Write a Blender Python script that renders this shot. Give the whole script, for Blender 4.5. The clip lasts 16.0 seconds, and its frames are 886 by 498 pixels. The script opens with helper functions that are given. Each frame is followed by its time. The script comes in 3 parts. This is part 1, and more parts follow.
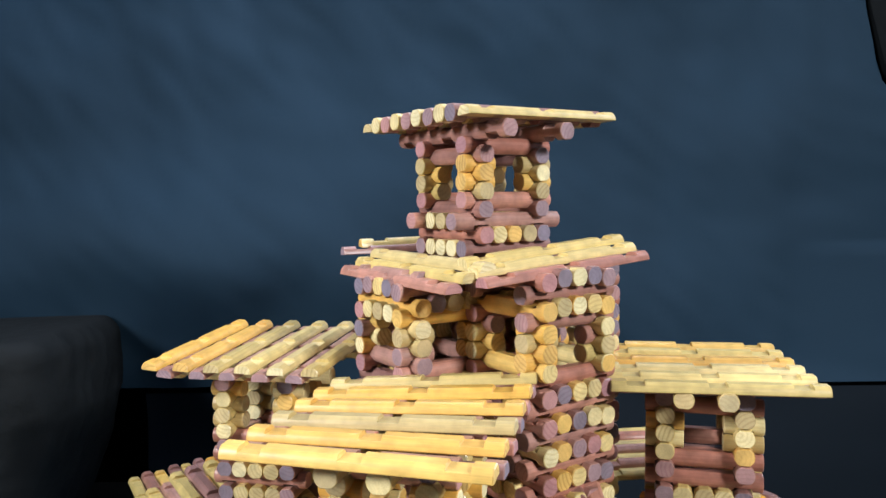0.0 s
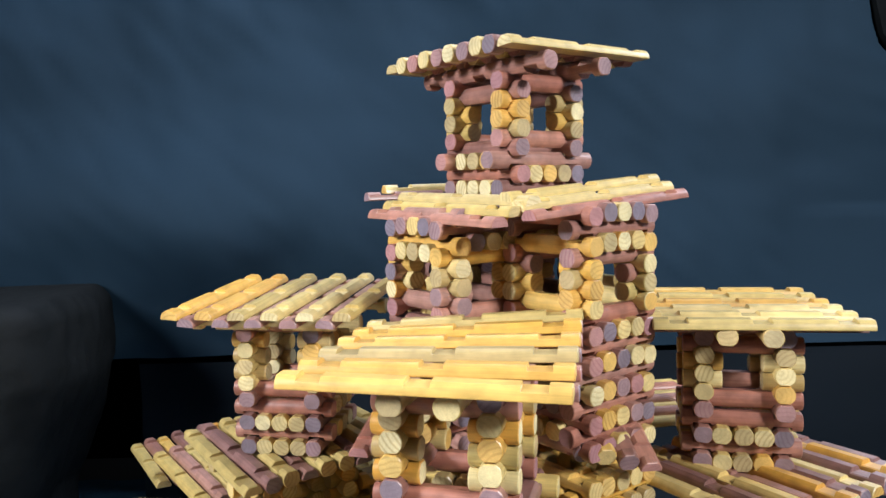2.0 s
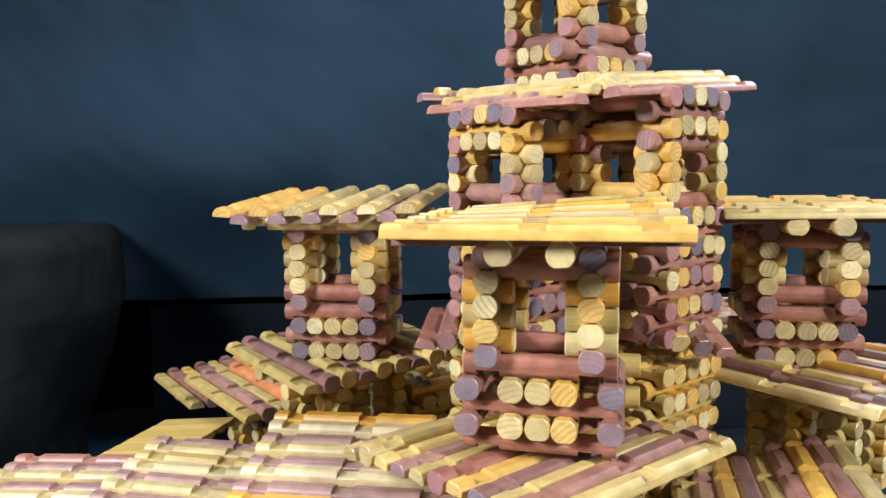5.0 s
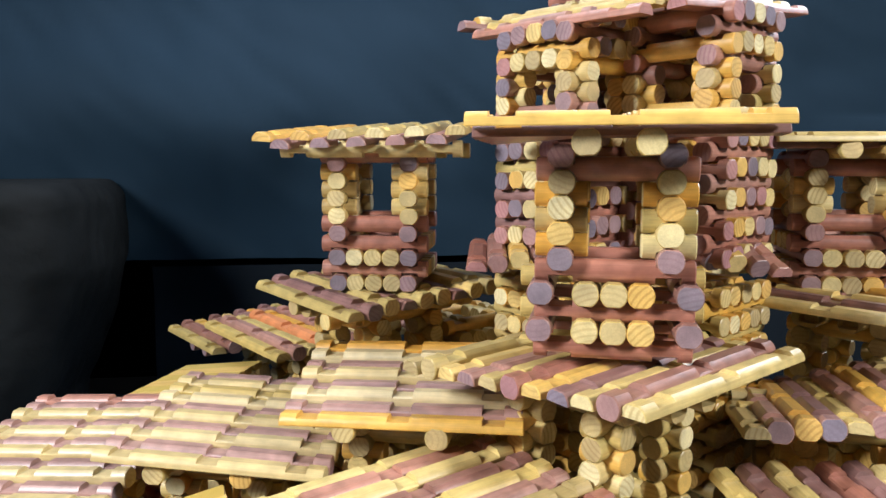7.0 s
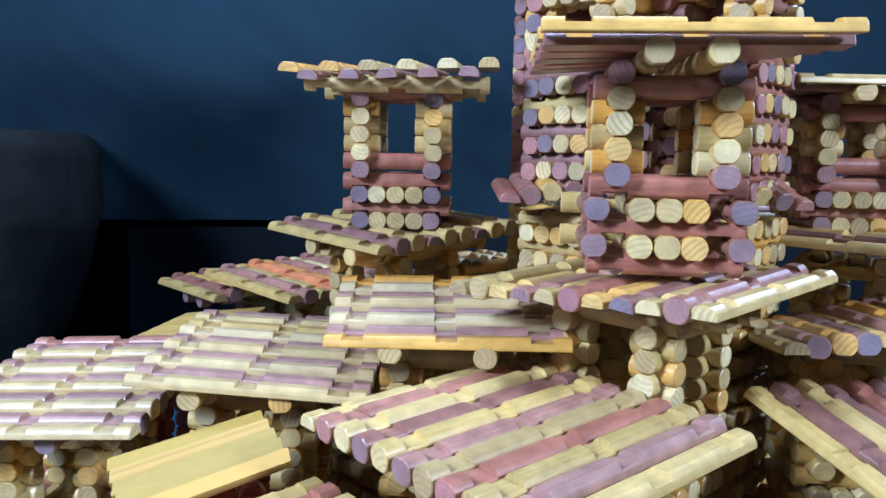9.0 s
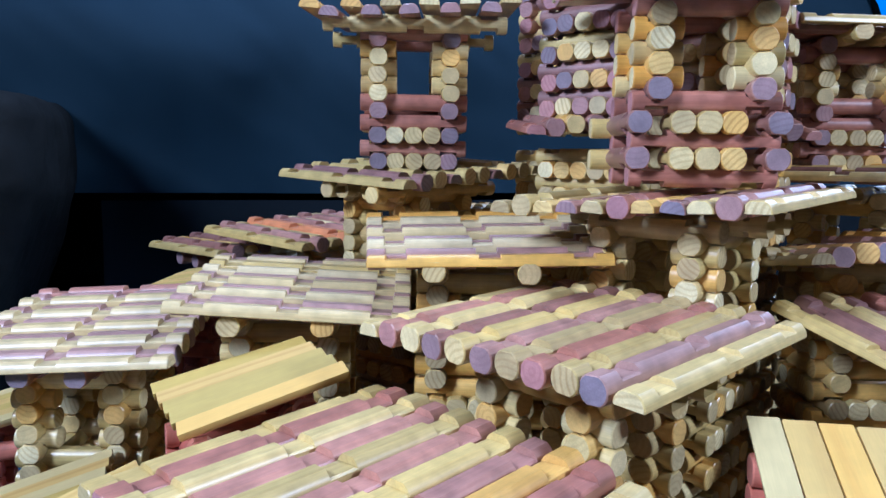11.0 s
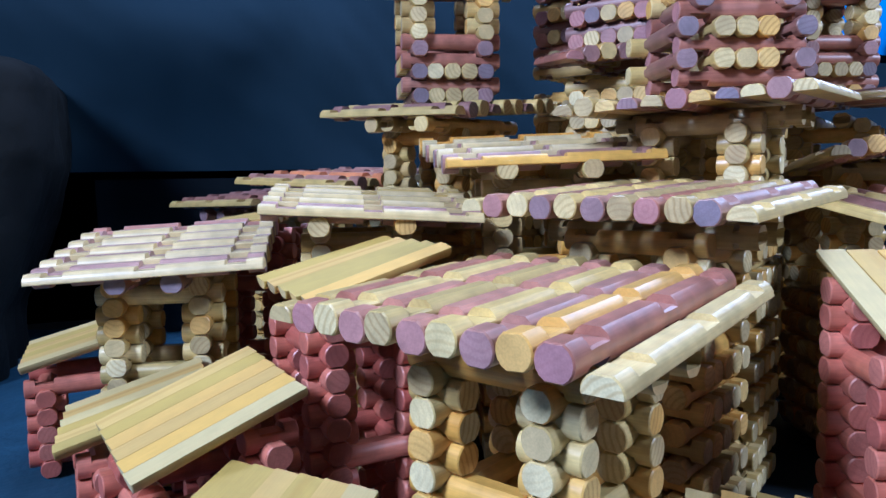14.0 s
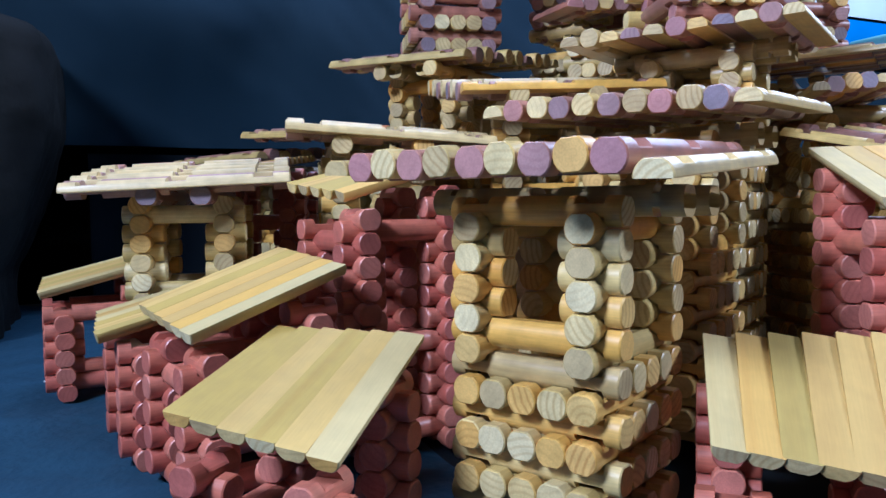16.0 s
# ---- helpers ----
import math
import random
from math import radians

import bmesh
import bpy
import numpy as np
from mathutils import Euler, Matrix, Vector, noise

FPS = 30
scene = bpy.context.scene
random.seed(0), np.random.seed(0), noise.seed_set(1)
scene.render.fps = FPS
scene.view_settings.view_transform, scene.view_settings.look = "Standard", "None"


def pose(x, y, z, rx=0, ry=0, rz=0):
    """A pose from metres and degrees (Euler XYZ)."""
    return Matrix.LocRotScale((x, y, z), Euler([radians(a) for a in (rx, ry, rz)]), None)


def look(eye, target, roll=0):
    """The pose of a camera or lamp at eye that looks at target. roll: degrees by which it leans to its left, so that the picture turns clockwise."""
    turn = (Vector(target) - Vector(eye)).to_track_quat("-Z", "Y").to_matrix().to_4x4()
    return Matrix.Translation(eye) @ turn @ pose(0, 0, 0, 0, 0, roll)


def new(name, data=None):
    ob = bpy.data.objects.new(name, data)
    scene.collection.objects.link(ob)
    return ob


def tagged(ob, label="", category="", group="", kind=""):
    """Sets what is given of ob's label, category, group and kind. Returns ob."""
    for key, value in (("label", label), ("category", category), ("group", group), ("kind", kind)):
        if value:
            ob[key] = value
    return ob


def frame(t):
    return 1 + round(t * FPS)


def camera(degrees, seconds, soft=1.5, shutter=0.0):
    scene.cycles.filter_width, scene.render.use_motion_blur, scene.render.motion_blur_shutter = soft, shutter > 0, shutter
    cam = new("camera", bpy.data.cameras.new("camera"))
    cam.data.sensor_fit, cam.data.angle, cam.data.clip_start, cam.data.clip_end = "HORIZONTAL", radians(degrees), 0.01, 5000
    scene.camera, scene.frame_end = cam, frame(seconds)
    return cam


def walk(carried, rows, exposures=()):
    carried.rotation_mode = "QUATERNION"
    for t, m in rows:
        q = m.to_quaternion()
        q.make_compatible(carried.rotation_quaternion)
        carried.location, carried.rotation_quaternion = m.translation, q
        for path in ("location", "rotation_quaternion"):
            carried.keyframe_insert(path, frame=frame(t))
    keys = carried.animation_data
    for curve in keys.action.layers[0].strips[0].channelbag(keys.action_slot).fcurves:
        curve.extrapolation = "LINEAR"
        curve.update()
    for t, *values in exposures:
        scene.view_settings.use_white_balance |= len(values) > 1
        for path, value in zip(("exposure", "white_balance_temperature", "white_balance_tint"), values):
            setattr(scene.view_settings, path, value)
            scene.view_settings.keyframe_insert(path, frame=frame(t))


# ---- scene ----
cam = camera(62.1, 16.0)
LEVEL = pose(0, 0, 0, 0, 1.5, 0)
PATH = [
    (0, (-0.003, 0.05, 0.732), (0.008, 2.046, 0.6), 0.9),
    (0.5, (-0.022, 0.058, 0.72), (0.02, 2.052, 0.58), 0.7),
    (1, (-0.039, 0.062, 0.709), (0.029, 2.055, 0.558), 0.7),
    (1.5, (-0.053, 0.067, 0.698), (0.029, 2.059, 0.538), 0.6),
    (2, (-0.067, 0.07, 0.684), (0.025, 2.061, 0.514), 0.6),
    (2.5, (-0.08, 0.075, 0.671), (0.024, 2.064, 0.495), 0.7),
    (3, (-0.094, 0.076, 0.655), (0.021, 2.065, 0.475), 0.6),
    (5.5, (-0.172, 0.085, 0.573), (0.005, 2.066, 0.356), 1.2),
    (6, (-0.19, 0.09, 0.553), (0.004, 2.068, 0.336), 1.3),
    (6.5, (-0.206, 0.092, 0.537), (0.003, 2.068, 0.314), 1.4),
    (7, (-0.223, 0.094, 0.522), (0.004, 2.068, 0.291), 1.5),
    (7.5, (-0.244, 0.095, 0.509), (0.015, 2.063, 0.268), 1.7),
    (8, (-0.263, 0.096, 0.494), (0.03, 2.06, 0.252), 2.0),
    (8.5, (-0.285, 0.099, 0.478), (0.054, 2.055, 0.235), 2.3),
    (9, (-0.306, 0.099, 0.463), (0.075, 2.046, 0.214), 2.7),
    (11.5, (-0.405, 0.102, 0.379), (0.155, 2.008, 0.146), 1.6),
    (12, (-0.427, 0.1, 0.368), (0.16, 1.997, 0.126), 0.8),
    (12.5, (-0.452, 0.096, 0.352), (0.167, 1.983, 0.118), 0.4),
    (13, (-0.475, 0.09, 0.333), (0.174, 1.97, 0.12), 0.4),
    (13.5, (-0.496, 0.084, 0.312), (0.179, 1.957, 0.12), 0.4),
    (14, (-0.519, 0.075, 0.291), (0.183, 1.94, 0.117), 0.5),
    (14.5, (-0.535, 0.068, 0.268), (0.184, 1.928, 0.113), 0.6),
    (15, (-0.552, 0.061, 0.241), (0.187, 1.914, 0.11), 0.8),
    (15.5, (-0.567, 0.056, 0.216), (0.197, 1.901, 0.097), 0.9),
    (16, (-0.578, 0.049, 0.193), (0.211, 1.884, 0.089), 0.9),
]
walk(cam, [(t, LEVEL @ look(eye, target, roll)) for t, eye, target, roll in PATH],
     exposures=[(0, 0.11, 5600, 13), (3, 0.12, 5700, 14), (7, 0.06, 5780, 13), (8.6, -0.02, 4560, 13), (11.5, -0.23, 4450, 18), (14, -0.27, 4400, 19), (16, -0.30, 4580, 19)])

# ---- light ----
world = bpy.data.worlds.new("room")
world.use_nodes = True
scene.world = world
world.node_tree.nodes["Background"].inputs[0].default_value = (0.8, 0.9, 1.0, 1)
world.node_tree.nodes["Background"].inputs[1].default_value = 0.008


def area_lamp(name, eye, target, size, size_y, watts, colour, spread=180):
    data = bpy.data.lights.new(name, "AREA")
    data.shape, data.size, data.size_y, data.energy, data.color = "RECTANGLE", size, size_y, watts, colour
    data.spread = radians(spread)
    ob = new(name, data)
    ob.matrix_world = look(eye, target)
    return ob


area_lamp("room_lamp", (1.45, -0.92, 1.62), (0.3, 0.9, 0.5), 0.3, 0.3, 60, (1.0, 0.94, 0.84))
area_lamp("window_lamp", (-1.72, -0.08, 1.35), (0.2, 0.5, 0.2), 0.4, 0.4, 24, (1.0, 0.95, 0.88), 116)
area_lamp("ceiling_lamp", (-0.15, 1.3, 2.1), (-0.15, 1.0, 0.3), 1.4, 0.4, 22, (0.94, 0.96, 1.0))
area_lamp("far_window_lamp", (2.0, 2.1, 1.55), (-0.2, 0.75, 0.3), 1.6, 1.0, 38, (0.92, 0.96, 1.0))
area_lamp("far_ceiling_lamp", (2.6, 1.9, 2.3), (2.7, 2.6, 0.8), 0.6, 0.6, 60, (0.95, 0.98, 1.0))

# ---- materials ----
D = 0.01905


def wood(name, stops, ring, gloss, end=False, bump=0.15, rings=72, streak=0.33, mottle=0.17, coat=0.55, fine_grain=0.24):
    m = bpy.data.materials.new(name)
    m.use_nodes = True
    n, l = m.node_tree.nodes, m.node_tree.links
    bsdf = n["Principled BSDF"]
    info = n.new("ShaderNodeObjectInfo")
    ramp = n.new("ShaderNodeValToRGB")
    ramp.color_ramp.interpolation = "CONSTANT"
    els = ramp.color_ramp.elements
    while len(els) < len(stops):
        els.new(0.5)
    for i, c in enumerate(stops):
        els[i].position, els[i].color = i / len(stops), (*c, 1)
    l.new(info.outputs["Random"], ramp.inputs[0])
    tc = n.new("ShaderNodeTexCoord")
    off = n.new("ShaderNodeVectorMath")
    off.operation = "MULTIPLY_ADD"
    comb = n.new("ShaderNodeCombineXYZ")
    mul = n.new("ShaderNodeMath")
    mul.operation = "MULTIPLY"
    mul.inputs[1].default_value = 37.0
    frac = n.new("ShaderNodeMath")
    frac.operation = "FRACT"
    l.new(info.outputs["Random"], mul.inputs[0])
    l.new(mul.outputs[0], frac.inputs[0])
    mul_b = n.new("ShaderNodeMath")
    mul_b.operation = "MULTIPLY"
    mul_b.inputs[1].default_value = 91.7
    frac_b = n.new("ShaderNodeMath")
    frac_b.operation = "FRACT"
    l.new(info.outputs["Random"], mul_b.inputs[0])
    l.new(mul_b.outputs[0], frac_b.inputs[0])
    for source, i in ((frac, 0), (frac, 1), (frac_b, 2)):
        aside = n.new("ShaderNodeMath")
        aside.operation = "SUBTRACT"
        aside.inputs[1].default_value = 0.5
        l.new(source.outputs[0], aside.inputs[0])
        l.new(aside.outputs[0], comb.inputs[i])
    off.inputs[1].default_value = (1, 1, 1)
    l.new(tc.outputs["Object"], off.inputs[0])
    scaled = n.new("ShaderNodeVectorMath")
    scaled.operation = "MULTIPLY"
    scaled.inputs[1].default_value = (3.1, 0.062, 0.062)
    l.new(comb.outputs[0], scaled.inputs[0])
    l.new(scaled.outputs[0], off.inputs[2])
    squash = n.new("ShaderNodeVectorMath")
    squash.operation = "MULTIPLY"
    squash.inputs[1].default_value = (0.06, 1, 1)
    l.new(off.outputs[0], squash.inputs[0])
    wave = n.new("ShaderNodeTexWave")
    wave.wave_type, wave.rings_direction = "RINGS", "X"
    wave.inputs["Scale"].default_value = rings
    wave.inputs["Distortion"].default_value = 2.5
    wave.inputs["Detail"].default_value = 3
    wave.inputs["Detail Scale"].default_value = 1.2
    l.new(squash.outputs[0], wave.inputs["Vector"])
    grain = n.new("ShaderNodeTexNoise")
    grain.inputs["Scale"].default_value = 900
    grain.inputs["Detail"].default_value = 4
    l.new(squash.outputs[0], grain.inputs["Vector"])
    blotch = n.new("ShaderNodeTexNoise")
    blotch.inputs["Scale"].default_value = 70
    blotch.inputs["Detail"].default_value = 3
    l.new(off.outputs[0], blotch.inputs["Vector"])
    dark = n.new("ShaderNodeMix")
    dark.data_type, dark.blend_type = "RGBA", "MULTIPLY"
    dark.inputs[7].default_value = (*ring, 1)
    fac = n.new("ShaderNodeMapRange")
    fac.inputs[1].default_value, fac.inputs[2].default_value = 0.45, 1.0
    fac.inputs[4].default_value = 0.62 if end else streak
    l.new(wave.outputs[0], fac.inputs[0])
    much = n.new("ShaderNodeMath")
    much.operation = "MULTIPLY"
    l.new(fac.outputs[0], much.inputs[0])
    l.new(frac.outputs[0], much.inputs[1])
    l.new(much.outputs[0], dark.inputs[0])
    l.new(ramp.outputs[0], dark.inputs[6])
    hsv = n.new("ShaderNodeHueSaturation")
    val = n.new("ShaderNodeMapRange")
    val.inputs[1].default_value, val.inputs[2].default_value = 0.3, 0.7
    val.inputs[3].default_value, val.inputs[4].default_value = 1 - mottle, 1 + mottle
    l.new(blotch.outputs[0], val.inputs[0])
    l.new(val.outputs[0], hsv.inputs["Value"])
    l.new(dark.outputs[2], hsv.inputs["Color"])
    fine = n.new("ShaderNodeMix")
    fine.data_type, fine.blend_type = "RGBA", "MULTIPLY"
    fine.inputs[0].default_value = fine_grain
    l.new(hsv.outputs[0], fine.inputs[6])
    gr = n.new("ShaderNodeMapRange")
    gr.inputs[1].default_value, gr.inputs[2].default_value = 0.35, 0.65
    gr.inputs[3].default_value, gr.inputs[4].default_value = 0.55, 1.15
    l.new(grain.outputs[0], gr.inputs[0])
    l.new(gr.outputs[0], fine.inputs[7])
    l.new(fine.outputs[2], bsdf.inputs["Base Color"])
    rough = n.new("ShaderNodeMapRange")
    rough.inputs[3].default_value, rough.inputs[4].default_value = gloss, gloss + 0.2
    l.new(blotch.outputs[0], rough.inputs[0])
    l.new(rough.outputs[0], bsdf.inputs["Roughness"])
    bsdf.inputs["Coat Weight"].default_value = 0.0 if end else coat
    bsdf.inputs["Coat Roughness"].default_value = 0.34
    b = n.new("ShaderNodeBump")
    b.inputs["Strength"].default_value, b.inputs["Distance"].default_value = bump, 0.0004
    l.new(grain.outputs[0], b.inputs["Height"])
    l.new(b.outputs[0], bsdf.inputs["Normal"])
    return m


PINE = wood("pine_lacquered", [(0.67, 0.439, 0.106), (0.71, 0.563, 0.220), (0.67, 0.363, 0.053), (0.53, 0.420, 0.141), (0.69, 0.506, 0.167), (0.49, 0.353, 0.123), (0.73, 0.611, 0.282)], (0.72, 0.56, 0.36), 0.3)
PINE_END = wood("pine_end_grain", [(0.69, 0.544, 0.220), (0.66, 0.411, 0.097), (0.75, 0.659, 0.352), (0.51, 0.392, 0.176), (0.69, 0.525, 0.194), (0.48, 0.392, 0.202), (0.67, 0.554, 0.264)], (0.62, 0.47, 0.3), 0.5, True)
CREAM_END = wood("pine_cream_end", [(0.71, 0.602, 0.299), (0.67, 0.554, 0.255), (0.74, 0.649, 0.352)], (0.62, 0.5, 0.32), 0.5, True)
AMBER_END = wood("pine_amber_end", [(0.69, 0.449, 0.114), (0.65, 0.420, 0.114), (0.67, 0.477, 0.150)], (0.6, 0.44, 0.28), 0.5, True)
OLIVE_END = wood("pine_olive_end", [(0.51, 0.411, 0.194), (0.47, 0.372, 0.176), (0.55, 0.439, 0.194)], (0.62, 0.5, 0.34), 0.5, True)
CREAM = wood("pine_cream", [(0.65, 0.506, 0.185), (0.63, 0.477, 0.150), (0.63, 0.497, 0.202)], (0.8, 0.66, 0.46), 0.3, streak=0.28)
AMBER = wood("pine_amber", [(0.69, 0.411, 0.070), (0.66, 0.392, 0.079), (0.71, 0.458, 0.106)], (0.78, 0.62, 0.4), 0.3, streak=0.28)
OLIVE = wood("pine_olive", [(0.51, 0.392, 0.132), (0.46, 0.353, 0.141), (0.54, 0.401, 0.123)], (0.72, 0.57, 0.4), 0.3)
# Paler copies of pine and plum: window sheen on roof logs, put into the colour.
PINE_SHEEN = wood("pine_sheen", [(0.60, 0.48, 0.225), (0.58, 0.455, 0.195), (0.62, 0.51, 0.265)], (0.82, 0.68, 0.48), 0.36, streak=0.28)
PLUM_SHEEN = wood("plum_stain_sheen", [(0.33, 0.185, 0.15), (0.38, 0.225, 0.185), (0.29, 0.165, 0.14)], (0.66, 0.55, 0.52), 0.36, streak=0.45, mottle=0.22)
PLUM = wood("plum_stain", [(0.29, 0.14, 0.105), (0.25, 0.125, 0.10), (0.35, 0.175, 0.13), (0.27, 0.145, 0.125), (0.39, 0.21, 0.16)], (0.62, 0.52, 0.5), 0.34, streak=0.5, mottle=0.26)
PLUM_END = wood("plum_end_grain", [(0.27, 0.185, 0.195), (0.22, 0.175, 0.20), (0.37, 0.215, 0.20), (0.215, 0.18, 0.22), (0.31, 0.205, 0.21)], (0.66, 0.56, 0.6), 0.55, True)
ROSE = wood("rose_stain", [(0.38, 0.16, 0.105), (0.33, 0.135, 0.09), (0.44, 0.21, 0.145)], (0.64, 0.5, 0.42), 0.34, streak=0.5, mottle=0.26)
ROSE_END = wood("rose_end_grain", [(0.42, 0.21, 0.20), (0.36, 0.185, 0.19), (0.45, 0.235, 0.21)], (0.7, 0.58, 0.58), 0.55, True)
ORANGE = wood("orange_stain", [(0.62, 0.24, 0.09), (0.58, 0.22, 0.09)], (0.72, 0.56, 0.42), 0.34)
RED = wood("red_paint", [(0.54, 0.17, 0.10), (0.47, 0.13, 0.085), (0.58, 0.205, 0.13)], (0.86, 0.78, 0.78), 0.36, streak=0.45, mottle=0.22)
RED_END = wood("red_paint_end", [(0.45, 0.14, 0.095), (0.38, 0.115, 0.085), (0.50, 0.185, 0.13)], (0.8, 0.7, 0.7), 0.55, True)
PLANK_A = wood("plank_cream", [(0.59, 0.48, 0.205), (0.60, 0.485, 0.20)], (0.86, 0.74, 0.55), 0.58, rings=30, streak=0.25, mottle=0.05, coat=0.0, fine_grain=0.1)
PLANK_B = wood("plank_golden", [(0.70, 0.44, 0.085), (0.67, 0.43, 0.10)], (0.8, 0.62, 0.42), 0.58, rings=30, streak=0.3, mottle=0.05, coat=0.0, fine_grain=0.1)
PLANK_C = wood("plank_olive", [(0.50, 0.36, 0.075), (0.47, 0.35, 0.085)], (0.76, 0.6, 0.4), 0.58, rings=30, streak=0.3, mottle=0.05, coat=0.0, fine_grain=0.1)
PLANK_D = wood("plank_tan", [(0.60, 0.42, 0.115), (0.59, 0.40, 0.11)], (0.66, 0.5, 0.32), 0.58, rings=30, streak=0.4, mottle=0.05, coat=0.0, fine_grain=0.1)
MATS = {"p": (PINE, PINE_END), "y": (CREAM, CREAM_END), "o": (AMBER, AMBER_END), "g": (OLIVE, OLIVE_END), "m": (PLUM, PLUM_END), "s": (ROSE, ROSE_END), "t": (ORANGE, AMBER_END), "w": (PINE_SHEEN, CREAM_END), "v": (PLUM_SHEEN, PLUM_END), "r": (RED, RED_END), "a": (PLANK_A, PINE_END), "b": (PLANK_B, PINE_END), "c": (PLANK_C, PINE_END), "d": (PLANK_D, PINE_END)}


def cloth(name, colour, scale=6.0, depth=0.03, gloss=0.75):
    m = bpy.data.materials.new(name)
    m.use_nodes = True
    n, l = m.node_tree.nodes, m.node_tree.links
    bsdf = n["Principled BSDF"]
    bsdf.inputs["Roughness"].default_value = gloss
    bsdf.inputs["Specular IOR Level"].default_value = 0.15
    noise_a = n.new("ShaderNodeTexNoise")
    noise_a.inputs["Scale"].default_value = scale
    noise_a.inputs["Detail"].default_value = 5
    weave = n.new("ShaderNodeTexNoise")
    weave.inputs["Scale"].default_value = 1400
    mix = n.new("ShaderNodeMix")
    mix.data_type = "RGBA"
    mix.inputs[6].default_value = (*[c * 0.75 for c in colour], 1)
    mix.inputs[7].default_value = (*[c * 1.25 for c in colour], 1)
    tc = n.new("ShaderNodeTexCoord")
    l.new(tc.outputs["Object"], noise_a.inputs["Vector"])
    l.new(tc.outputs["Object"], weave.inputs["Vector"])
    add = n.new("ShaderNodeMath")
    add.inputs[1].default_value = 0.02
    add.operation = "MULTIPLY_ADD"
    l.new(weave.outputs[0], add.inputs[0])
    l.new(noise_a.outputs[0], add.inputs[2])
    l.new(add.outputs[0], mix.inputs[0])
    l.new(mix.outputs[2], bsdf.inputs["Base Color"])
    b = n.new("ShaderNodeBump")
    b.inputs["Strength"].default_value, b.inputs["Distance"].default_value = 0.4, depth
    l.new(noise_a.outputs[0], b.inputs["Height"])
    l.new(b.outputs[0], bsdf.inputs["Normal"])
    return m


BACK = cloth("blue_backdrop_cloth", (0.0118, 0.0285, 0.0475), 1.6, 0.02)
# Lower backdrop cloth; also the shaded far part of the floor.
BACK_LOW_AND_SHADE = cloth("dark_lower_cloth_and_shade", (0.006, 0.0105, 0.016), 1.6, 0.02)
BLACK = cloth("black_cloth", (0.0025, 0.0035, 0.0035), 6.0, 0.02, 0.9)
DRAB = cloth("black_cover_cloth", (0.0075, 0.0092, 0.0098), 9.0, 0.03, 0.75)
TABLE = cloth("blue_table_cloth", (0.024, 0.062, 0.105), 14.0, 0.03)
WALL = cloth("blue_wall_paint", (0.02, 0.16, 0.45), 3.0, 0.001)
ROOM_WALL = cloth("room_wall_paint", (0.34, 0.35, 0.35), 2.0, 0.001)
ROOM_FLOOR = cloth("room_floor", (0.05, 0.05, 0.05), 3.0, 0.001)
PAPER = cloth("white_board", (0.5, 0.56, 0.6), 3.0, 0.001)
GREEN = cloth("grey_green_box", (0.10, 0.22, 0.22), 3.0, 0.001)

# ---- meshes of logs ----
CACHE = {}
RND = random.Random(5)


def log_mesh(length, notches, kind, mat):
    """A log along x. kind: round (notched above and below), half (round above, flat below), plank (flat above, round below)."""
    key = (round(length, 4), tuple(round(v, 4) for v in notches), kind, mat)
    if key in CACHE:
        return CACHE[key]
    r, half, q = D / 2 * 1.03, length / 2, D * 0.47
    if kind == "round":
        side = [radians(-62 + 124 * i / 6) for i in range(7)]
        ring = [(r * math.cos(a), r * math.sin(a)) for a in side] + [(-r * math.cos(a), r * math.sin(a)) for a in reversed(side)]
        cut = D * 0.225
    else:
        wide, tall = (0.96, 0.88) if kind == "plank" else (1.03, 0.98)
        arc = [radians(62 * i / 4) for i in range(5)]
        ring = [(r * wide * math.cos(a), r * tall * math.sin(a)) for a in arc] + [(-r * wide * math.cos(a), r * tall * math.sin(a)) for a in reversed(arc)]
        flat = 0.97 if kind == "half" else 0.995
        ring += [(-r * wide * flat, -r * 0.08), (r * wide * flat, -r * 0.08)]
        if kind == "plank":
            ring = [(-y, -z) for y, z in ring]
        cut = r * 0.52
    bev = 0.0008
    stations = [(-half, 0.92, 9), (-half + bev, 1.0, 9)]
    for p in notches:
        stations += [(p - q, 1, 9), (p - q + 0.0003, 1, cut), (p + q - 0.0003, 1, cut), (p + q, 1, 9)]
    stations += [(half - bev, 1.0, 9), (half, 0.92, 9)]
    bm = bmesh.new()
    rows = []
    for x, s, c in stations:
        low = -c if kind == "round" else -9
        rows.append([bm.verts.new((x, y * s, max(low, min(c, z * s)))) for y, z in ring])
    m = len(ring)
    for a, b in zip(rows, rows[1:]):
        for i in range(m):
            bm.faces.new((a[i], a[(i + 1) % m], b[(i + 1) % m], b[i]))
    for face in (rows[0][::-1], rows[-1]):
        bm.faces.new(face).material_index = 1
    bmesh.ops.recalc_face_normals(bm, faces=bm.faces)
    data = bpy.data.meshes.new("log")
    bm.to_mesh(data)
    bm.free()
    for p in data.polygons:
        p.use_smooth = p.material_index == 0
    data.set_sharp_from_angle(angle=radians(24))
    for one in MATS[mat]:
        data.materials.append(one)
    CACHE[key] = data
    return data


def notch_row(n):
    return [(i - (n - 1) / 2) * 4 * D for i in range(n)]


LENGTH = {1: 2 * D, 2: 6 * D, 3: 10 * D, 4: 14 * D}


def thing(name, label, category, at=(0, 0, 0), yaw=0.0, group=""):
    ob = new(name)
    ob.empty_display_size = 0.02
    ob.matrix_world = pose(*at, 0, 0, yaw)
    return tagged(ob, label, category, group, "thing")


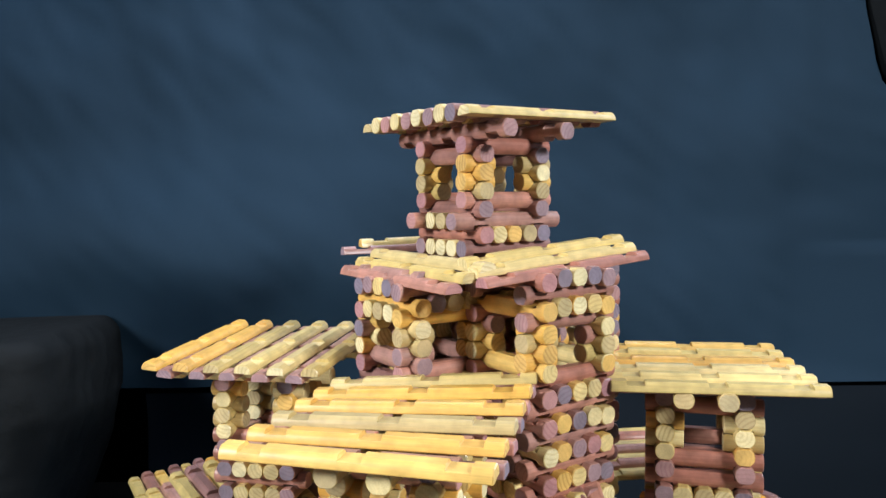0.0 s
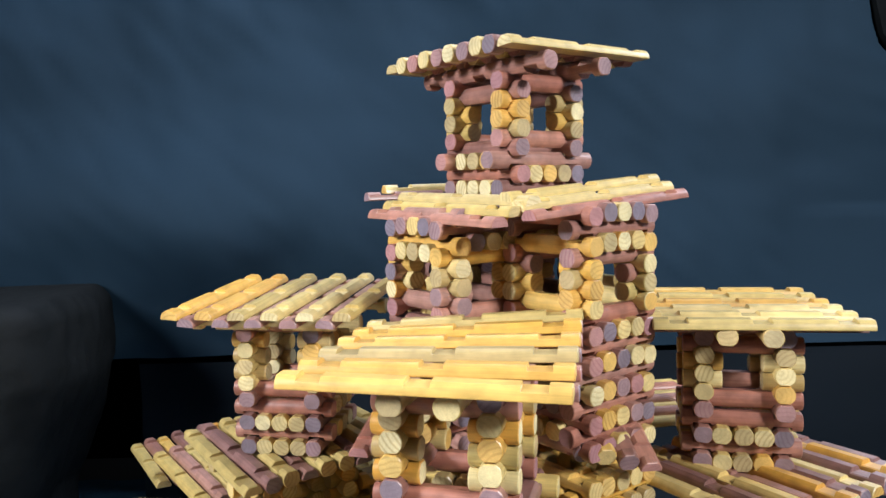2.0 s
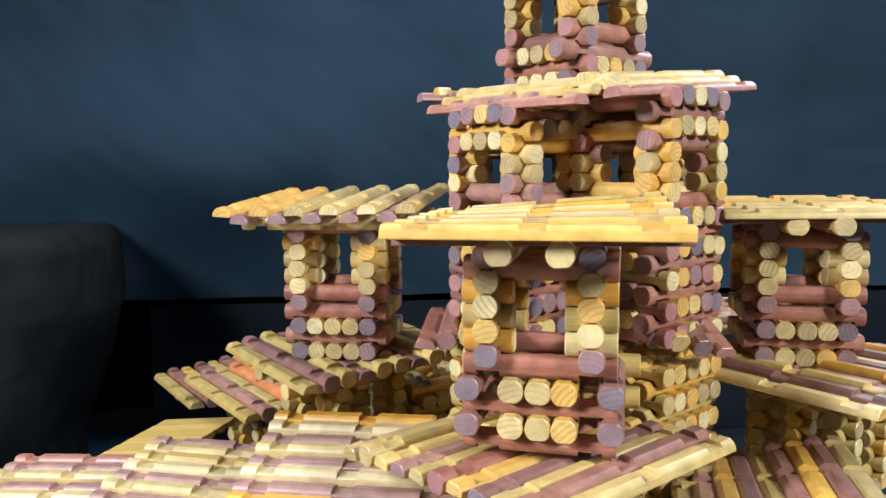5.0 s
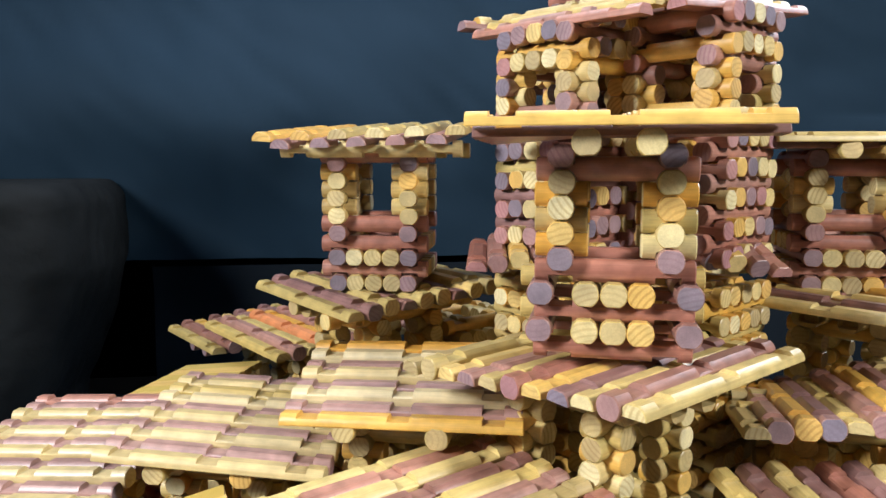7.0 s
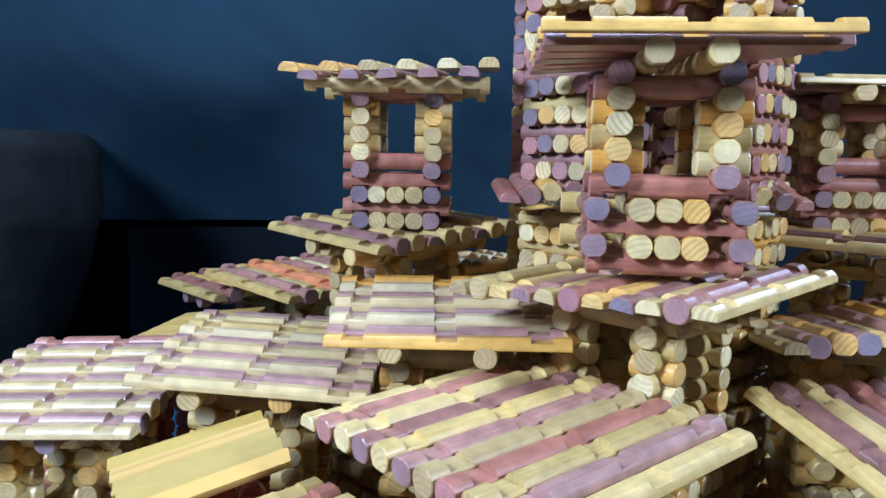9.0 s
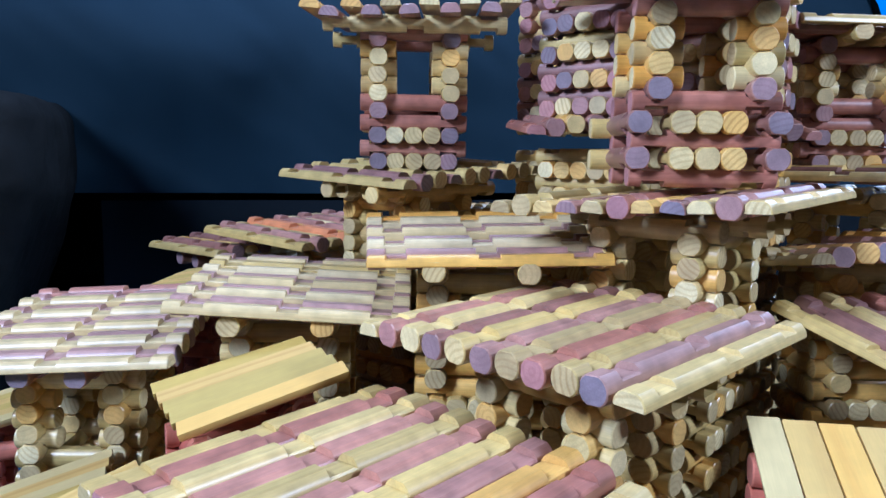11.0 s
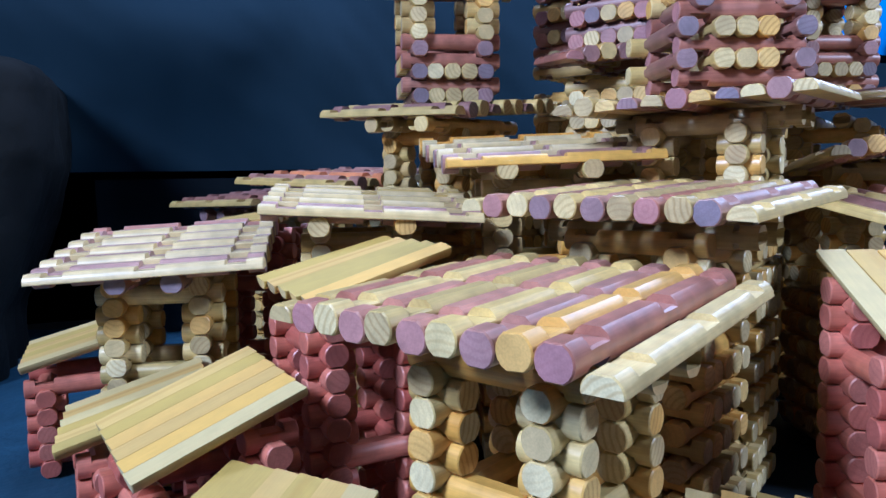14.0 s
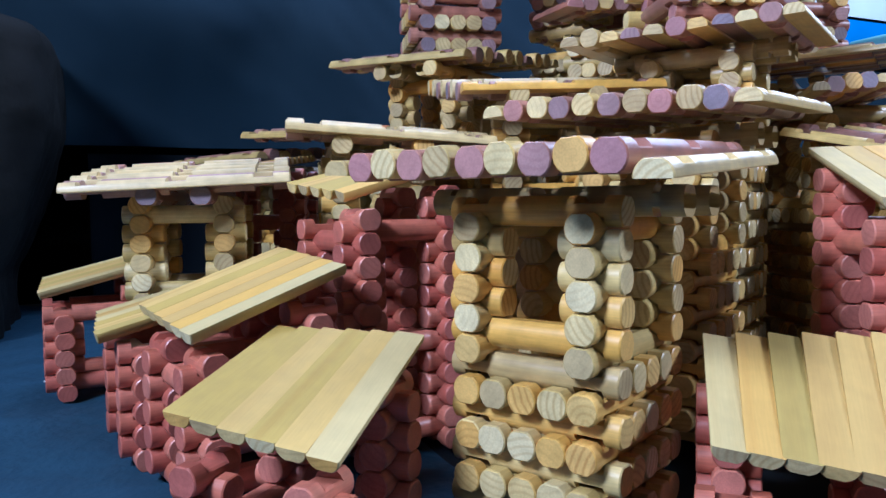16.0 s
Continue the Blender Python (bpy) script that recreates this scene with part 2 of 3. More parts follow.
def log(parent, x, y, z, turn, n=2, mat="p", kind="round", length=None, tilt=0.0, roll=0.0, name="log", loose=1.0, notches=None):
    """One log under a thing, at x, y, z of the thing's own frame; turn: the way of its axis."""
    size = length or LENGTH[n]
    data = log_mesh(size, notch_row(n) if notches is None else notches, kind, mat)
    ob = new(name, data)
    ob.parent = parent
    j = 0.0006 * loose
    ob.matrix_local = pose(x + RND.uniform(-j, j), y + RND.uniform(-j, j), z, roll + RND.uniform(-4, 4) * loose ** 2, -tilt, turn + RND.uniform(-0.8, 0.8) * loose)
    return ob


def pick(mats):
    return RND.choice(mats)


MIXED = "mmspgoyp"
STEP = 0.0185


def course(parent, z, what, mats, wide=2.0, x0=0.0, y0=0.0, size=None, bare=False, short="pgyo", lift=0.0):
    """One course of logs about x0, y0 of the thing's frame (in log widths). what: the way of the logs and their pattern:
    2 a pair of two-notch logs, P four short corner logs, 5 a pair with three short ones between at either end, L a long pair.
    A tuple of mats names the first and the second log, or the near corner logs; short: the woods of the short logs."""
    along = what[0] == "x"
    turn = 0 if along else 90

    def put(a, b, n, mat, up=0.0, **k):
        x, y = (a, b) if along else (b, a)
        log(parent, (x + x0) * D, (y + y0) * D, z + up, turn, n, mat, **k)

    for side, s in enumerate((-wide, wide)):
        tone = mats[side] if isinstance(mats, tuple) else mats
        if what[1] in "25":
            put(0, s, 2, pick(tone), length=size, name="wall_log")
        elif what[1] == "L":
            put(0, s, 3, pick(tone), length=size, name="purlin")
        else:
            for e in (-2, 2):
                put(e, s, 1, pick(tone), name="corner_log")
    if what[1] == "5":
        for e in (2,) if bare else (-2, 2):
            for i, s in enumerate((-1.04, 0, 1.04)):
                tone = short[i] if isinstance(short, tuple) else short
                put(e, s, 1, pick(tone), lift, name="short_log")


def house(name, label, category, at, yaw, top, style, piers=3, woods=("p", "m", "s"), floor=0.0, purlin=1.0, group="log houses", rail=True, foot=2.0, beams=None, tones=(), rows=(), reach=0.0):
    """A cabin with corner piers, whose uppermost pier log that shows its end in front lies at the height top.
    tones: the woods of the left and right pier, from the top down; rows: those of the short logs, from the top down."""
    ob = thing(name, label, category, (at[0], at[1], top), yaw, group)
    pale, dark, beam = woods
    s = STEP
    if style == "F":
        course(ob, 0.5 * s, "x2", beam)
        course(ob, 1.0 * s, "y2", dark)
        course(ob, 1.45 * s, "yL", beams or pale, purlin, y0=reach)
    else:
        course(ob, 0.5 * s, "xP", pale)
        course(ob, 1.0 * s, "y2", dark)
        course(ob, 1.5 * s, "x2", beam)
        course(ob, 1.8 * s, "xL", pale if pale == "p" else "g", purlin, size=None if purlin > 2 else 7.6 * D)
    for i in range(piers):
        course(ob, -i * s, "yP", tones[i] if i < len(tones) else pale)
        if i < piers - 1 or not rail:
            course(ob, -(i + 0.5) * s, "xP", pale)
    z = -(piers - 0.5) * s
    if rail:
        course(ob, z, "x2", beam)
    course(ob, z - 0.5 * s, "y2", dark)
    z -= (1.15 if rail else 1.02) * s
    i = 0
    while z + top > floor + 0.008:
        wide = foot if i % 2 else 2.0
        short = rows[i // 2] if i % 2 and i // 2 < len(rows) else "pgyo"
        course(ob, z, ("x5" if foot == 2.0 else "x2") if i % 2 == 0 else "y5", beam if i % 2 == 0 else dark, wide, short=short)
        z -= (0.85 if not rail and i == 0 else 0.74) * s
        i += 1
    return ob


def roof(name, label, parent_group, first, last, n, yaw, rise, kinds, mats, length=10.5 * D, name_piece="roof_log", twist=0.0, fan=0.0, notches=None, spare=(), ride=0.25, sink=0.07):
    """Logs side by side. first, last: the near end of the first and the last log; yaw, rise: the way of the logs in degrees;
    twist, fan: by how much rise and yaw grow from the first to the last; planks lie flush in the plane of their row. Round logs ride higher than half logs, on their notches, and stained ones sink a little deeper.
    spare: single logs beyond or under the row: near end, yaw, rise, kind and wood."""
    a, b = Vector(first), Vector(last)
    lift = ride * D if "half" in kinds else 0.0

    def way(turn, tilt):
        return Vector((math.cos(radians(turn)) * math.cos(radians(tilt)), math.sin(radians(turn)) * math.cos(radians(tilt)), math.sin(radians(tilt))))

    base = (a + b) / 2 + way(yaw, rise) * length / 2
    across = Vector((-math.sin(radians(yaw)), math.cos(radians(yaw)), 0))
    flip = 1 if (b - a).dot(across) > 0 else -1
    roll = math.degrees(math.atan2(flip * (b - a).dot(way(yaw, rise).cross(across)), flip * (b - a).dot(across))) if kinds == ["plank"] else 0.0
    ob = thing(name, label, "toy roof", base, 0, parent_group)
    laid = []
    for i in range(n):
        u = i / (n - 1)
        laid.append((a + (b - a) * u, yaw + fan * (u - 0.5), rise + twist * (u - 0.5), kinds[i % len(kinds)], mats[i % len(mats)]))
    for near, turn, tilt, kind, mat in laid + list(spare):
        p = Vector(near) + way(turn, tilt) * length / 2 - base
        log(ob, p.x, p.y, p.z + (lift - (sink * D if mat in "msv" else 0.0) if kind == "round" else 0.0), turn, 3, mat, kind, length, tilt, roll, name_piece, 0.25 if kind == "plank" else 1.0, notches)
    return ob


# ---- setting ----


def slab(name, verts, faces, mat, label=""):
    data = bpy.data.meshes.new(name)
    data.from_pydata(verts, [], faces)
    data.materials.append(mat)
    return tagged(new(name, data), label, "", "", "structure")


def wavy(name, corner, u, v, nu, nv, fold, mat, label):
    """A hanging or lying sheet of cloth with folds; fold(a, b): its depth along the sheet's normal."""
    corner, u, v = Vector(corner), Vector(u), Vector(v)
    nrm = u.cross(v).normalized()
    verts = [corner + u * (i / nu) + v * (j / nv) + nrm * fold(i / nu, j / nv) for j in range(nv + 1) for i in range(nu + 1)]
    faces = [(j * (nu + 1) + i, j * (nu + 1) + i + 1, (j + 1) * (nu + 1) + i + 1, (j + 1) * (nu + 1) + i) for j in range(nv) for i in range(nu)]
    ob = slab(name, verts, faces, mat, label)
    for p in ob.data.polygons:
        p.use_smooth = True
    return ob


def crease(x, y):
    a, b = (x + 2.5) / 5, (y + 1.6) / 3.4
    return 0.004 * noise.noise((a * 14, b * 10, 1)) + 0.004 * noise.noise((a * 55 + b * 20, b * 38, 5)) + 0.002 * noise.noise((a * 130, b * 90 + a * 40, 8))


# Beyond x -0.34 the floor's dark colour stands for shade between the cabins.
for x, wide, parts, mat, label in ((-2.5, 2.16, 180, TABLE, "creased blue cloth under the log village"), (-0.34, 2.84, 220, BACK_LOW_AND_SHADE, "far side of the table cloth, shade put into its dark colour")):
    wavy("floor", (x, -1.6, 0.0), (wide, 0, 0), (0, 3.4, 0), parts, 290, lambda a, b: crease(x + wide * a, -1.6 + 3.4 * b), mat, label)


def drape(a, b):
    sag = b + 0.12 * math.sin(a * 9)
    return 0.045 * noise.noise((a * 7, b * 2.2, 4)) + 0.034 * noise.noise((a * 10 + 3 * b, sag * 7, 12)) + 0.011 * noise.noise((a * 34, b * 9 + a * 6, 9)) + 0.004 * noise.noise((a * 80 + b * 30, b * 26, 3)) + 0.0831 * math.exp(-((a - 0.5797) / 0.16) ** 2 - ((b - 0.148) / 0.1) ** 2)


def hem(z):
    """The slanting right hand edge of the hung cloth."""
    return 2.0 if z < 0.62 else 1.27 - 0.11 * (z - 0.62) / 0.2 if z < 0.82 else 1.16 - 0.175 * (z - 0.82) / 0.16 if z < 0.98 else 0.985 - 0.28 * (z - 0.98)


hung = wavy("backdrop", (-2.6, 1.66, 0.326), (3.6, 0, 0), (0, 0.05, 2.0), 260, 140, drape, BACK, "dark blue cloth hung behind the log village")
edge = wavy("backdrop", (1.0, 1.655, 0.0), (0.12, 0.3, 0), (0, 0, 2.3), 12, 46, lambda a, b: 0.01 * noise.noise((a * 5, b * 3, 2)), BLACK, "black edge of the hung cloth")
for v in hung.data.vertices:
    if v.co.x > 0.8:
        v.co.x = 0.8 + (v.co.x - 0.8) * (hem(v.co.z) - 0.8) / 0.2
for v in edge.data.vertices:
    v.co.x += hem(v.co.z) - 1.0
wavy("backdrop", (-0.64, 1.66, 0.0), (2.9, 0, 0), (0, 0, 0.311), 90, 16, lambda a, b: 0.012 * noise.noise((a * 9, b * 2, 7)), BACK_LOW_AND_SHADE, "lower length of dark blue cloth")
# No wall or cloth here: an added black sheet stands for unlit space.
slab("wall_back", [(-3.2, 2.0, -0.1), (1.3, 2.0, -0.1), (1.3, 2.0, 2.6), (-3.2, 2.0, 2.6)], [(0, 1, 2, 3)], BLACK, "black sheet standing in for the dark space behind the hung cloth")
slab("wall_far", [(1.0, 2.75, -0.1), (5.0, 2.75, -0.1), (5.0, 2.75, 1.13), (1.0, 2.75, 1.13)], [(0, 1, 2, 3)], WALL, "bright blue wall beyond the cloth")
slab("window_1", [(1.0, 2.75, 1.145), (5.0, 2.75, 1.145), (5.0, 2.75, 2.6), (1.0, 2.75, 2.6)], [(0, 1, 2, 3)], PAPER, "pale band above the blue wall")
slab("ground", [(-4.2, -4.0, -0.02), (5.2, -4.0, -0.02), (5.2, 2.9, -0.02), (-4.2, 2.9, -0.02)], [(0, 1, 2, 3)], ROOM_FLOOR, "dark floor of the room")
slab("ceiling", [(-4.2, -4.0, 2.7), (5.2, -4.0, 2.7), (5.2, 2.9, 2.7), (-4.2, 2.9, 2.7)], [(3, 2, 1, 0)], ROOM_WALL, "plain ceiling of the room")
slab("wall_west", [(-4.2, -4.0, -0.02), (-4.2, 2.9, -0.02), (-4.2, 2.9, 2.7), (-4.2, -4.0, 2.7)], [(0, 1, 2, 3)], ROOM_WALL, "plain wall of the room")
slab("wall_east", [(5.2, -4.0, -0.02), (5.2, 2.9, -0.02), (5.2, 2.9, 2.7), (5.2, -4.0, 2.7)], [(3, 2, 1, 0)], ROOM_WALL, "plain wall of the room")
slab("wall_south", [(-4.2, -4.0, -0.02), (5.2, -4.0, -0.02), (5.2, -4.0, 2.7), (-4.2, -4.0, 2.7)], [(3, 2, 1, 0)], ROOM_WALL, "plain wall of the room")
slab("wall_north", [(-4.2, 2.9, -0.02), (5.2, 2.9, -0.02), (5.2, 2.9, 2.7), (-4.2, 2.9, 2.7)], [(0, 1, 2, 3)], ROOM_WALL, "plain wall of the room")


def rounded_box(name, low, high, r, mat, label, category, kind=""):
    bm = bmesh.new()
    bmesh.ops.create_cube(bm, size=1)
    a, b = Vector(low), Vector(high)
    for v in bm.verts:
        v.co = Vector((a[i] + (v.co[i] + 0.5) * (b[i] - a[i]) for i in range(3)))
    bmesh.ops.bevel(bm, geom=bm.edges[:] + bm.verts[:], offset=r, segments=5, affect="EDGES", profile=0.5)
    data = bpy.data.meshes.new(name)
    bm.to_mesh(data)
    bm.free()
    for p in data.polygons:
        p.use_smooth = True
    data.materials.append(mat)
    return tagged(new(name, data), label, category, "", kind)


def draped_chair():
    """A bulky seat under a black cloth that hangs in loose folds from its square shoulders."""
    ob = thing("draped_armchair", "bulky armchair hidden under a black cloth", "armchair", (-1.12, 1.56, 0))
    nu, nv = 110, 60
    verts, faces = [], []
    for j in range(nv + 1):
        for i in range(nu + 1):
            u, v = i / nu, j / nv
            ang = -math.pi * (0.05 - 0.12 + 1.07 * u)
            sx, sy = math.cos(ang), math.sin(ang)
            k = (abs(sx) ** 7 + abs(sy) ** 7) ** (-1 / 7)
            if v < 0.72:
                z, shrink = 0.452 * v / 0.72, 1.0
            else:
                a = (v - 0.72) / 0.28
                shrink = 1 - 0.085 * (1 - math.cos(min(1, a / 0.4) * math.pi / 2)) if a < 0.4 else 0.915 * (1 - (a - 0.4) / 0.6)
                z = 0.452 + 0.042 * math.sin(min(1, a / 0.4) * math.pi / 2) + 0.005 * noise.noise((u * 7, a * 3, 8))
            reach = 0.355 + 0.09 * min(1.0, max(0.0, (z - 0.10) / 0.24)) ** 0.8
            loose = max(0.0, 1 - z / 0.47)
            fold = 1 + 0.035 * noise.noise((u * 15, v * 1.2, 3)) * loose + 0.02 * noise.noise((u * 30, v * 7, 6)) + 0.006 * noise.noise((u * 80, v * 24, 2))
            verts.append((reach * sx * k * shrink * fold, 0.29 * sy * k * shrink * fold, z))
    for j in range(nv):
        for i in range(nu):
            p = j * (nu + 1) + i
            faces.append((p, p + 1, p + nu + 2, p + nu + 1))
    data = bpy.data.meshes.new("cover")
    data.from_pydata(verts, [], faces)
    for p in data.polygons:
        p.use_smooth = True
    data.materials.append(DRAB)
    cover = new("cover", data)
    cover.parent = ob
    body = rounded_box("seat_block", (-0.33, -0.2, 0.0), (0.33, 0.05, 0.38), 0.03, BLACK, "", "")
    body.parent = ob


draped_chair()
rounded_box("storage_box", (2.78, 2.45, 0.55), (3.3, 2.7, 1.0), 0.02, GREEN, "grey green box before the blue wall", "box")

# ---- towers of the castle ----
TW = ("p", "m", "s")
front = house("log_tower", "toy log tower of golden pine and plum stained logs", "toy tower", (-0.0135, 0.648), -18.3, 0.513, "F", 3, TW, 0.380, 1.05, "log towers", rail=False, foot=2.75, reach=-0.65, beams="yg",
      tones=(("g", "y"), ("y", "o"), ("o", "y")), rows=(("g", "g", "o"), ("y", "g", "o")))
for level in (-4.45, -5.95):
    log(front, 0.0, 2.3 * D, level * STEP, 0, 2, "y", length=7.9 * D, name="wall_log")
house("log_tower", "toy log tower of pine and plum logs on a deck", "toy tower", (-0.1855, 0.927), -12, 0.507, "L", 3, TW, 0.385, 3.1, "log towers",
      tones=(("y", "o"), ("g", "g"), ("y", "g")), rows=(("y", "y", "g"), ("y", "g", "g")))
house("log_tower", "toy log tower of golden pine and plum stained logs", "toy tower", (0.294, 0.8245), -16.3, 0.512, "F", 3, TW, 0.385, 1.05, "log towers",
      tones=(("g", "g"), ("y", "y"), ("g", "o")), rows=(("y", "g", "y"), ("y", "g", "o")))

top = thing("log_tower", "small toy log tower crowning the keep", "toy tower", (0.0637, 0.8655, 0.7785), 34, "log towers")
for level, what, mats, wide, short in ((1.22, "yL", "m", 2.05, ""), (0.5, "x2", "s", 2, ""), (0, "y2", "m", 2, ""), (-0.5, "xP", "go", 2, ""), (-1, "yP", "yo", 2, ""), (-1.5, "xP", "og", 2, ""), (-2, "yP", "gy", 2, ""), (-2.5, "x2", "s", 2, ""), (-3, "y2", "m", 2, ""), (-3.65, "x5", "ms", 2, ("o", "g", "y")), (-4.4, "y5", "ms", 2, ("y", "o", "g")), (-5.15, "x5", "ms", 2, ("y", "y", "y"))):
    course(top, level * 0.0188, what, mats, wide, size=7.4 * D if level == -3.65 else None, short=short)

# ---- the keep: a cross of wings round a hall ----
keep = thing("log_keep", "cross shaped toy log keep with open porch", "toy castle", (0.0755, 0.858, 0), 0, "log towers")
WINGS = ((-0.0014, 0.8165, 34.7, 0.0034), (0.1146, 0.7802, 34.5, 0.004), (0.022, 0.938, 30, 0.0), (0.150, 0.905, 30, 0.0))
for wx, wy, turn, up in WINGS:
    wing = new("wing")
    wing.parent = keep
    wing.matrix_local = pose(wx - 0.0755, wy - 0.858, 0, 0, 0, turn)
    ends, piers = ("msyo", "pygom") if wy < 0.85 else ("m", "mmmo")
    for z, what, mats in ((0.652, "y5", ends), (0.640, "x5", "msm"), (0.625, "y5", ends), (0.615, "x5", "mso"), (0.6045, "yP", piers), (0.5955, "xP", piers), (0.5865, "yP", piers), (0.5775, "xP", piers), (0.5685, "y2", "pms"), (0.559, "x2", "s")):
        course(wing, z + up, what, mats, bare=wx == 0.1146 and what == "x5", short=MIXED, lift=0.003)
    for z in (0.548, 0.5205, 0.4935, 0.466, 0.441):
        course(wing, z, "y5", "mmsyp", short=MIXED, lift=0.002)
    for z in (0.536, 0.508, 0.480, 0.454):
        course(wing, z, "x5", "ms", short=MIXED, lift=0.002)
    for i in range(15):
        course(wing, 0.405 - 0.026 * i, "y5", "pgo")
        course(wing, 0.392 - 0.026 * i, "x5", "pgo")

foundation = new("wing")
foundation.parent = keep
foundation.matrix_local = pose(0.215 - 0.0755, 0.875 - 0.858, 0, 0, 0, 30)
for i in range(9):
    course(foundation, 0.0105 + 0.026 * i, "y5", "pgo")
    course(foundation, 0.0235 + 0.026 * i, "x5", "pgo")

rear = new("wing")
rear.parent = keep
rear.matrix_local = pose(-0.085 - 0.0755, 0.985 - 0.858, 0, 0, 0, 30)
for i in range(13):
    course(rear, 0.0105 + 0.026 * i, "y5", "pgo")
    course(rear, 0.0235 + 0.026 * i, "x5", "pgo")

# ---- roofs of logs ----
G = "log roofs"
STEPPED = ["half"] + ["round"] * 10
roof("log_canopy", "deck of pine and plum logs under the front tower", G, (-0.172, 0.6698, 0.3599), (-0.0419, 0.5191, 0.3688), 11, 32.3, 1.6, ["half", "round", "half", "half", "half", "round", "half", "half", "half", "round", "half"], "ggpmgsomymy")
roof("log_canopy", "roof of pine and plum logs on a small cabin", G, (-0.2911, 0.5998, 0.2796), (-0.1842, 0.4297, 0.276), 11, 27.5, 2.6, ["half"] + ["round"] * 9 + ["half"], "ysymymgsgvy")
roof("log_canopy", "roof of rosy and pale logs on a pine cabin", G, (-0.4549, 0.4928, 0.2261), (-0.3684, 0.3318, 0.2258), 10, 30.3, 2.7, STEPPED, "gsysgsymos",
     spare=[((-0.3565, 0.317, 0.219), 29.6, 3.9, "half", "y")])
# Woods w and v carry the sheen of these roofs in their colour.
roof("log_canopy", "stepped roof of pine and plum notched logs, paled for sheen", G, (-0.2763, 0.6929, 0.3138), (-0.2536, 0.8318, 0.3361), 8, -16.4, 1.6, STEPPED, "ovwvwvwp", ride=0.12, sink=0.14)
roof("log_canopy", "stepped roof of pine and plum notched logs, paled for sheen", G, (-0.4373, 0.7273, 0.2765), (-0.3976, 0.8977, 0.292), 10, -10, -3.1, STEPPED, "wvwvwvwgwv", twist=1.1, ride=0.12, sink=0.14)
roof("log_canopy", "stepped roof of pine and plum notched logs, paled for sheen", G, (-0.6266, 0.782, 0.2199), (-0.5872, 0.98, 0.2462), 11, -14.3, 2.7, STEPPED, "wvwvwvwvwvs", ride=0.12, sink=0.14)
roof("log_canopy", "deck of pine and plum logs under a side tower", G, (-0.3256, 0.974, 0.3799), (-0.1592, 1.058, 0.3945), 10, -56.2, -2.2, ["half", "round", "round"], "gmgmpgmpg",
     spare=[((-0.2863, 0.9105, 0.362), 34, 1, "round", "p"), ((-0.2486, 0.8443, 0.359), 34, 1, "round", "p")])
roof("log_canopy", "low roof of olive and plum logs", G, (-0.4157, 1.1187, 0.3018), (-0.255, 1.205, 0.312), 10, -55.3, -2, ["half", "round"], "gmgtpmpm")
roof("log_canopy", "low roof of olive and plum logs", G, (-0.5007, 1.2545, 0.2673), (-0.3561, 1.3424, 0.2804), 9, -59.5, 1.4, ["half", "round"], "gmpm",
     spare=[((-0.4625, 1.2037, 0.2525), 30, 1, "round", "m"), ((-0.4399, 1.1767, 0.250), 30, 1, "round", "m")])
roof("log_canopy", "deck of pine and plum logs under a side tower", G, (0.1725, 0.815, 0.385), (0.337, 0.922, 0.393), 10, -61, 0.5, ["half", "round", "round"], "pmpmpmpm")
roof("log_canopy", "small stepped roof of olive and plum logs behind a side tower", G, (0.203, 0.915, 0.396), (0.222, 1.045, 0.404), 7, 4, 1, ["half", "round"], "gmymgsy", 6 * D, notches=notch_row(2))
roof("log_canopy", "roof of pine and plum logs beside the front tower", G, (0.0848, 0.5957, 0.321), (0.217, 0.5547, 0.3389), 9, 68.5, -6.3, ["half", "round", "round", "round"], "gmomgmomg", twist=5.2)
roof("log_canopy", "roof of pine and dark plum logs", G, (0.072, 0.630, 0.277), (0.275, 0.600, 0.285), 11, -82, -12, ["half", "round", "round"], "ymymsmp")
roof("log_canopy", "flat tower roof of golden half logs", G, (-0.1411, 0.5721, 0.5512), (-0.0895, 0.7613, 0.5502), 6, -14.6, 2.3, ["half"], "oogoog", twist=4.5, fan=2.5)
roof("log_canopy", "under layer of plum half logs on a tower", G, (-0.133, 0.591, 0.5435), (-0.0945, 0.742, 0.5435), 5, -14.6, 2.3, ["half"], "msmsm", twist=3.5, fan=2)
roof("log_canopy", "flat tower roof of pale golden half logs", G, (0.1805, 0.7581, 0.547), (0.2033, 0.9251, 0.5524), 6, -8.8, 0.1, ["half"], "gyyoyo")
roof("log_canopy", "under layer of plum half logs on a tower", G, (0.185, 0.775, 0.541), (0.203, 0.908, 0.545), 5, -8.8, 0.1, ["half"], "msmsm")
roof("log_canopy", "flat tower roof of alternating pine and plum half logs", G, (-0.307, 0.8549, 0.5481), (-0.1195, 0.7941, 0.5533), 6, 74.9, 4.6, ["half"], "oogyyg")
roof("log_canopy", "under layer of plum half logs on a tower", G, (-0.2883, 0.8495, 0.5407), (-0.1383, 0.8009, 0.545), 5, 74.9, 4.6, ["half"], "m")
roof("log_canopy", "flat roof of mixed logs on the top tower", G, (0.0395, 0.7514, 0.8133), (-0.0681, 0.9121, 0.8123), 10, 34.5, 1, ["half"] + ["round"] * 8 + ["half"], "ymymymysyg")
roof("log_canopy", "roof of pale half logs on a keep wing", G, (-0.0858, 0.8633, 0.6529), (-0.054, 0.8751, 0.6703), 3, -55.5, -1, ["half"], "syy")
roof("log_canopy", "roof of pale half logs on a keep wing", G, (0.0519, 0.6962, 0.6547), (0.036, 0.728, 0.670), 3, 31.2, 4.5, ["half"], "syy")
